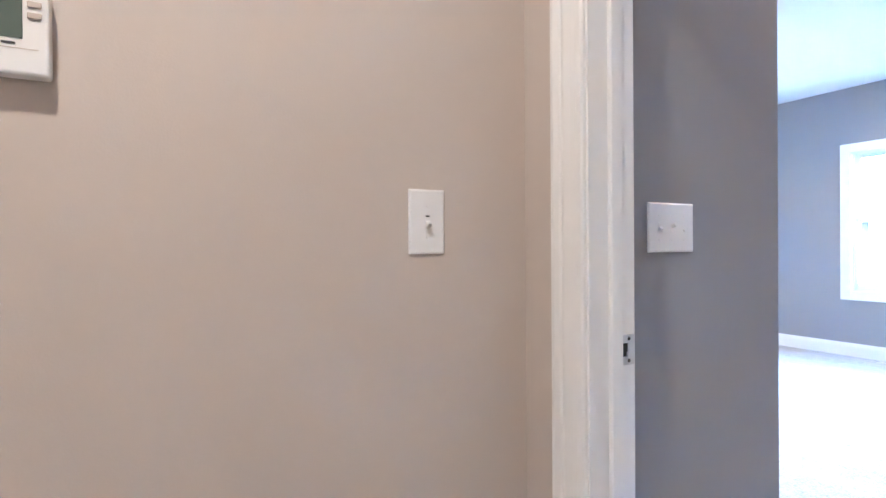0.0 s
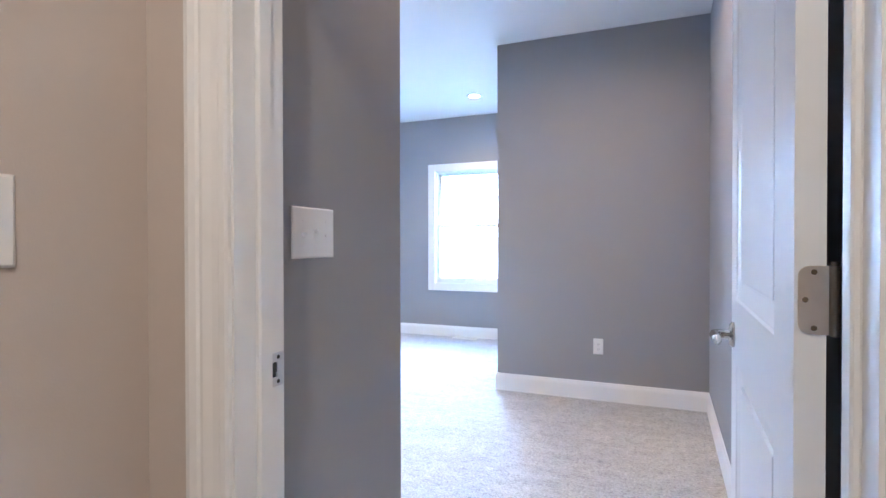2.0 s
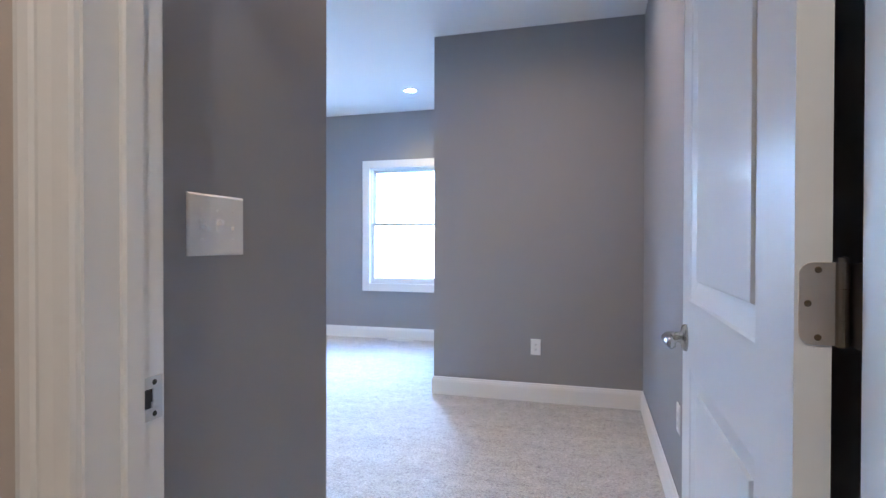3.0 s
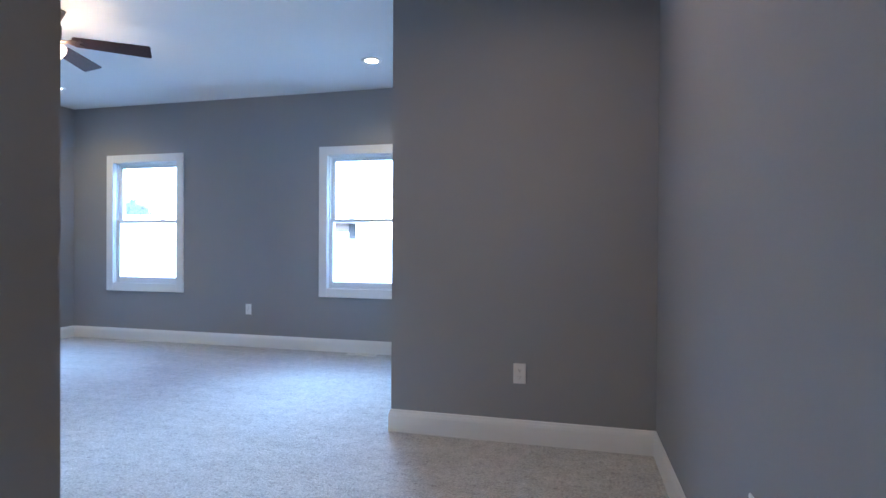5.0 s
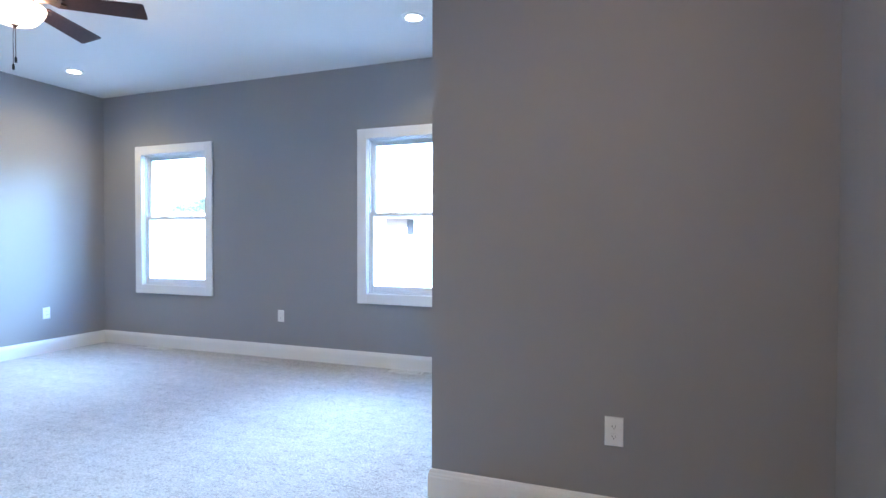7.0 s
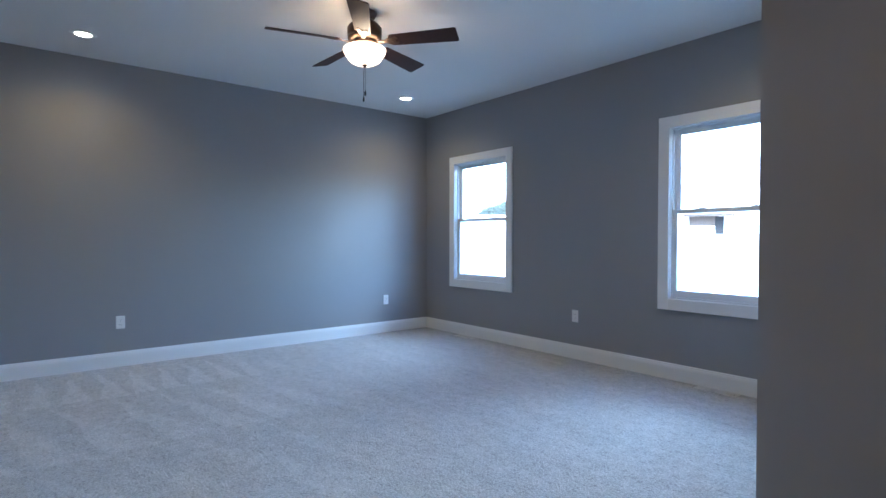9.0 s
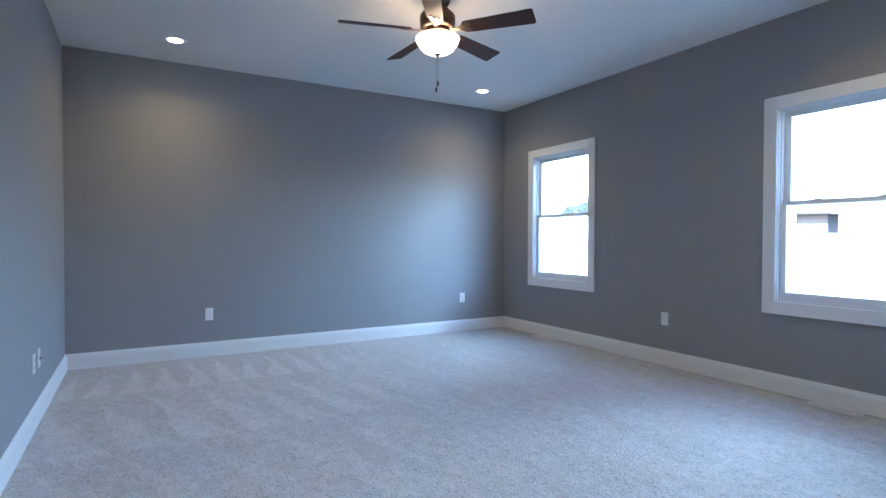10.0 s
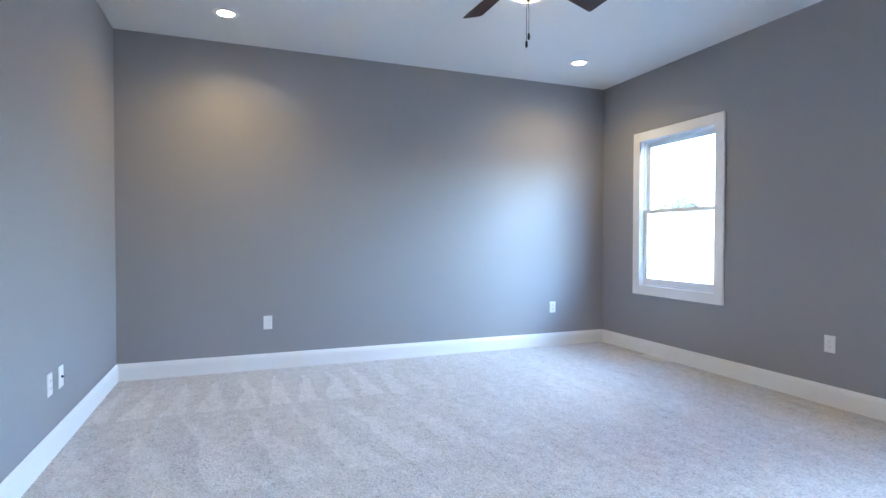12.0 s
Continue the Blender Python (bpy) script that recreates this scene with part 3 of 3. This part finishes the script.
part("slot_gap", box((-0.0042, -0.0072, 0.0092), (0.0042, -0.0066, 0.0118)), DARK, switch)

gang = root("switch_bank", pose(STUB_X, -0.292, 1.193, 0, 0, 90), "white three-gang switch plate on the grey wall", "light switch")
part("cover_plate", plate_bm(0.167, 0.124), PLASTIC, gang)
toggle(gang, -0.046, False)
toggle(gang, 0.0, True)
part("dimmer_stem", moved(lathe([(0, 0.004), (0.0035, 0.004), (0.0045, 0.0)], 12), Matrix.Translation((0.046, -0.0055, -0.006)) @ pose(0, 0, 0, 90, 0, 0)), PLASTIC, gang)
for x in (-0.046, 0.0, 0.046):
    for z in (-0.030, 0.030):
        part("screw", screw_bm(x, z), PLASTIC, gang)

# thermostat on the hall wall
pad = root("thermostat", pose(HALL_W, -1.645, 1.437, 0, 0, 90), "white wall thermostat with a grey-green display", "thermostat")
part("housing", box((-0.082, -0.028, -0.055), (0.082, 0.0, 0.062), 0.005, 3), PLASTIC, pad)
part("display", box((-0.055, -0.0292, -0.007), (0.053, -0.0275, 0.048), 0.0006), SCREEN, pad, "dark grey-green display")
for z in (0.021, 0.036):
    part("button", box((0.058, -0.0305, z), (0.074, -0.0275, z + 0.0085), 0.001), BUTTON, pad)
part("cover_seam", box((-0.070, -0.0284, -0.0205), (0.070, -0.0278, -0.0195)), BUTTON, pad)
for x, z in ((0.030, -0.0155), (0.004, -0.0385)):
    part("printed_mark", box((x, -0.0286, z), (x + 0.015, -0.0278, z + 0.0032)), DARK, pad)

# ---- floor registers ----
def register(x, y, label):
    r = root("floor_register", pose(x, y, 0.0), label, "floor register", "floor registers")
    w, d = 0.310, 0.100
    rim = bmesh.new()
    for lo, hi in (((-w / 2, -d / 2), (w / 2, -d / 2 + 0.016)), ((-w / 2, d / 2 - 0.016), (w / 2, d / 2)), ((-w / 2, -d / 2 + 0.016), (-w / 2 + 0.018, d / 2 - 0.016)), ((w / 2 - 0.018, -d / 2 + 0.016), (w / 2, d / 2 - 0.016))):
        add_box(rim, (*lo, 0.0), (*hi, 0.009), 0.002)
    part("rim", rim, VENT, r)
    part("duct", box((-w / 2 + 0.018, -d / 2 + 0.016, 0.0), (w / 2 - 0.018, d / 2 - 0.016, 0.001)), DARK, r, "dark duct opening")
    k = 14
    for i in range(k):
        x0 = -w / 2 + 0.024 + i * (w - 0.048) / k
        part("fin", box((x0, -d / 2 + 0.016, 0.0015), (x0 + 0.0105, d / 2 - 0.016, 0.0065)), VENT, r)
    return r


register(-2.045, WALL_N - 0.085, "white metal floor register under a window")
register(-4.93, WALL_N - 0.085, "white metal floor register in the carpet")


# ---- recessed lights ----
def can_light(x, y, label, watts=CAN_WATTS, colour=WARM, spread=138):
    c = root("recessed_light", pose(x, y, H), label, "recessed light", "recessed lights")
    part("trim_ring", lathe([(0.054, -0.002), (0.058, -0.006), (0.086, -0.004), (0.090, 0.0), (0.054, 0.0)], 40), CANTRIM, c, smooth=True)
    part("lens", lathe([(0, -0.0022), (0.0545, -0.0022), (0.0545, 0.0), (0, 0.0)], 40), LENS, c, "lit frosted lens")
    lamp("can_lamp", x, y, H - 0.008, watts, 0.12, colour, spread)
    return c


can_light(-1.664, 3.985, "lit white recessed ceiling light near the windows")
can_light(-5.165, 4.010, "lit white recessed ceiling light in the far corner")
can_light(-5.195, 0.998, "lit white recessed ceiling light by the long wall")
can_light(-1.671, 0.998, "lit white recessed ceiling light near the entry")
can_light(-0.22, 1.50, "lit white recessed ceiling light in the entry", CAN_WATTS * 0.85, (1.0, 0.54, 0.25), 160)
can_light(0.23, -1.75, "lit white recessed ceiling light in the hall", HALL_WATTS, (1.0, 0.70, 0.40), 168)

# ---- ceiling fan ----
fan = root("ceiling_fan", pose(-3.489, 2.498, H), "dark bronze ceiling fan with five walnut blades and a lit bowl", "ceiling fan")
part("canopy", lathe([(0, 0), (0.085, 0), (0.085, -0.012), (0.070, -0.040), (0.045, -0.055), (0.0, -0.055)], 36), BRONZE, fan, smooth=True)
part("motor_housing", lathe([(0, -0.050), (0.060, -0.052), (0.105, -0.090), (0.120, -0.110), (0.120, -0.160), (0.112, -0.170), (0.118, -0.176), (0.118, -0.186), (0.095, -0.198), (0.060, -0.202), (0, -0.202)], 40), BRONZE, fan, smooth=True)
part("switch_cup", lathe([(0, -0.200), (0.070, -0.202), (0.088, -0.210), (0.090, -0.222), (0.078, -0.228), (0.060, -0.236), (0.0, -0.236)], 36), BRONZE, fan, smooth=True)
outer = [(0.134, -0.254), (0.143, -0.250), (0.149, -0.256), (0.149, -0.266), (0.144, -0.284), (0.136, -0.298), (0.128, -0.306), (0.124, -0.308), (0.119, -0.322), (0.104, -0.340), (0.078, -0.355), (0.046, -0.363), (0.020, -0.366), (0, -0.367)]
inner = [(0, -0.362), (0.044, -0.358), (0.075, -0.350), (0.100, -0.335), (0.114, -0.318), (0.120, -0.305), (0.132, -0.294), (0.139, -0.281), (0.143, -0.265), (0.134, -0.254)]
part("bowl", lathe(outer + inner, 44), BOWL, fan, "lit frosted glass bowl", smooth=True)
part("bowl_rod", tube([(0, 0, -0.235), (0, 0, -0.360)], 0.005, 8), BRONZE, fan)
for k in range(3):
    a = radians(20 + 120 * k)
    bulb = lathe([(0, -0.022), (0.012, -0.019), (0.018, -0.010), (0.019, 0.0), (0.014, 0.014), (0.010, 0.030), (0, 0.030)], 14)
    part("bulb", moved(bulb, Matrix.Translation((0.072 * math.cos(a), 0.072 * math.sin(a), -0.274))), BULB, fan, "lit bulb", smooth=True)
fan_light = bpy.data.lights.new("fan_bulbs", "POINT")
fan_light.energy, fan_light.shadow_soft_size, fan_light.color = FAN_WATTS, 0.030, (1.0, 0.66, 0.36)
new("fan_bulbs", fan_light).matrix_world = pose(-3.489, 2.498, H - 0.262)
part("finial", lathe([(0, -0.358), (0.024, -0.360), (0.024, -0.365), (0.012, -0.370), (0.008, -0.382), (0.0, -0.386)], 20), BRONZE, fan, smooth=True)
for dx, dy, low in ((0.008, -0.014, 0.625), (-0.010, 0.010, 0.575)):
    chain = part("pull_chain", tube([(dx * 0.4, dy * 0.4, -0.375), (dx, dy, -0.42), (dx, dy, -low + 0.035)], 0.0016, 6), BRONZE, fan)
    part("fob", moved(lathe([(0, 0.036), (0.0045, 0.033), (0.0065, 0.02), (0.0065, 0.004), (0.004, 0.0), (0, 0.0)], 12), Matrix.Translation((dx, dy, -low))), DARK, chain)


def blade_bm():
    """A plank with rounded corners, wider at its tip."""
    bm = bmesh.new()
    r0, r1, w0, w1 = 0.185, 0.665, 0.055, 0.070
    pts = [(r0, -w0 + 0.012), (r0 + 0.012, -w0), (r1 - 0.014, -w1), (r1 - 0.004, -w1 + 0.004), (r1, -w1 + 0.014), (r1, w1 - 0.014), (r1 - 0.004, w1 - 0.004), (r1 - 0.014, w1), (r0 + 0.012, w0), (r0, w0 - 0.012)]
    add_prism(bm, pts, -0.003, 0.003)
    return bm


def bracket_bm():
    bm = bmesh.new()
    add_prism(bm, [(0.100, -0.014), (0.150, -0.012), (0.185, -0.034), (0.235, -0.040), (0.250, -0.020), (0.225, -0.006), (0.225, 0.006), (0.250, 0.020), (0.235, 0.040), (0.185, 0.034), (0.150, 0.012), (0.100, 0.014)], -0.009, -0.0035)
    return bm


for k in range(5):
    a = FAN_TURN + 72 * k
    m = pose(0, 0, -0.207, 0, 0, a) @ pose(0, 0, 0, -16, 0, 0)
    blade = part("blade", moved(blade_bm(), m), BLADE, fan)
    part("bracket", moved(bracket_bm(), m), BRONZE, blade)
    for px, py in ((0.215, -0.026), (0.215, 0.026), (0.200, 0.0)):
        part("screw", moved(lathe([(0, -0.013), (0.004, -0.012), (0.005, -0.009)], 8), m @ Matrix.Translation((px, py, 0))), BRONZE, blade)


# ---- outdoors ----
def ground_height(x, y):
    k = max(0.0, min(1.0, (y - 12) / 42))
    return -0.45 + 2.15 * k * k * (3 - 2 * k)


gb = bmesh.new()
xs = [-900, -300, -120, -80, -60, -40, -20, -8, 0, 10, 30, 120, 900]
ys = [-900, -60, -10, 0, 6, 12, 20, 28, 36, 44, 54, 80, 200, 900]
grid = [[gb.verts.new((x, y, ground_height(x, y))) for x in xs] for y in ys]
for j in range(len(ys) - 1):
    for i in range(len(xs) - 1):
        gb.faces.new((grid[j][i], grid[j][i + 1], grid[j + 1][i + 1], grid[j + 1][i]))
setting("ground", gb, EARTH, "pale bare ground outside")


def house(m, w, d, eaves, ridge, label, porch=True):
    """A pale house; its front faces -y."""
    h = root("house", m, label, "house")
    body = bmesh.new()
    for k in range(int(eaves / 0.18)):
        z = k * 0.18
        add_prism(body, [(-w / 2, 0.012), (w / 2, 0.012), (w / 2, d), (-w / 2, d)], z, z + 0.165)
        add_prism(body, [(-w / 2 + 0.01, 0.03), (w / 2 - 0.01, 0.03), (w / 2 - 0.01, d - 0.02), (-w / 2 + 0.01, d - 0.02)], z + 0.165, z + 0.18)
    part("wall", body, SIDING, h)
    roof = bmesh.new()
    o = 0.4
    a = [roof.verts.new(c) for c in ((-w / 2 - o, -o, eaves - 0.1), (w / 2 + o, -o, eaves - 0.1), (w / 2 + o, d / 2, ridge), (-w / 2 - o, d / 2, ridge), (w / 2 + o, d + o, eaves - 0.1), (-w / 2 - o, d + o, eaves - 0.1))]
    roof.faces.new((a[0], a[1], a[2], a[3]))
    roof.faces.new((a[3], a[2], a[4], a[5]))
    roof.faces.new((a[0], a[3], a[5]))
    roof.faces.new((a[1], a[4], a[2]))
    roof.faces.new((a[0], a[5], a[4], a[1]))
    part("roof", roof, ROOF, h)
    if porch:
        part("porch_roof", box((-3.1, -1.55, 2.5), (1.95, 0.0, 2.62), 0.01), ROOF, h)
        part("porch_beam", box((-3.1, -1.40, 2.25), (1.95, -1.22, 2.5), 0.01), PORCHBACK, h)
        part("porch_end", box((-3.1, -1.40, 0.0), (-2.95, 0.0, 2.25), 0.01), SIDING, h)
        # flat panel on the siding; the shade of a recess is in its colour
        part("porch_wall", box((-2.6, -0.01, 1.25), (0.3, 0.06, 2.35), 0.01), PORCHBACK, h, "flat porch wall panel with the recess's shade in its colour")
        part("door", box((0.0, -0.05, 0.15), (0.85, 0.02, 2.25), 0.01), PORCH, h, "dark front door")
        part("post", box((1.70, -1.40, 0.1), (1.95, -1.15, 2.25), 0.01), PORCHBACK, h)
        for z in (0.35, 0.85):
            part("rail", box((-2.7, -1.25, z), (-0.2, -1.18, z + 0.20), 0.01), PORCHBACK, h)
    return h


house(pose(-26.7, 60.0, 1.42, 0, 0, 22), 15, 9, 5.8, 8.2, "pale two-storey house with a shaded porch across the yard")
house(pose(-47, 44, 1.15, 0, 0, 46), 20, 7, 2.45, 3.1, "low pale outbuilding beyond the yard", porch=False)


def tree(m, height, spread, label):
    """A tapered trunk with limbs and a crown of many small leaf clumps."""
    t = root("tree", m, label, "tree")
    rng = random.Random(7)
    trunk = tube([(0, 0, 0), (0.1, 0, height * 0.25), (-0.05, 0.1, height * 0.5), (0.1, 0, height * 0.85)], [0.28, 0.22, 0.15, 0.04], 10)
    tr = part("trunk", trunk, BARK, t)
    tips = []
    for k in range(11):
        a, z = k * 2.4, height * (0.38 + 0.045 * k)
        r = spread * (0.95 - 0.05 * k) * rng.uniform(0.7, 1.0)
        end = (r * math.cos(a), r * math.sin(a), z + r * 0.35)
        part("limb", tube([(0, 0, z), (end[0] * 0.5, end[1] * 0.5, z + r * 0.25), end], [0.09, 0.06, 0.02], 7), BARK, tr)
        tips += [end, (end[0] * 0.6, end[1] * 0.6, z + r * 0.3)]
    tips.append((0, 0, height * 0.95))
    verts, faces = [], []
    for tip in tips:
        for _ in range(230):
            c = Vector(tip) + Vector((rng.gauss(0, 1), rng.gauss(0, 1), rng.gauss(0, 0.6))) * spread * 0.19
            n1 = Vector((rng.gauss(0, 1), rng.gauss(0, 1), rng.gauss(0, 1))).normalized()
            s1 = n1.orthogonal().normalized() * rng.uniform(0.07, 0.15)
            s2 = n1.cross(s1) * 0.6
            i = len(verts)
            verts += [tuple(c + s1), tuple(c + s2), tuple(c - s1), tuple(c - s2)]
            faces.append((i, i + 1, i + 2, i + 3))
    me = bpy.data.meshes.new("crown")
    me.from_pydata(verts, [], faces)
    me.materials.append(LEAF)
    crown = new("crown", me)
    crown.parent = t
    return t


tree(pose(-50.1, 51.5, 1.2), 5.0, 3.0, "leafy green tree beyond the outbuilding")
tree(pose(-54.9, 53.2, 1.2), 4.5, 2.6, "small leafy green tree beyond the outbuilding")
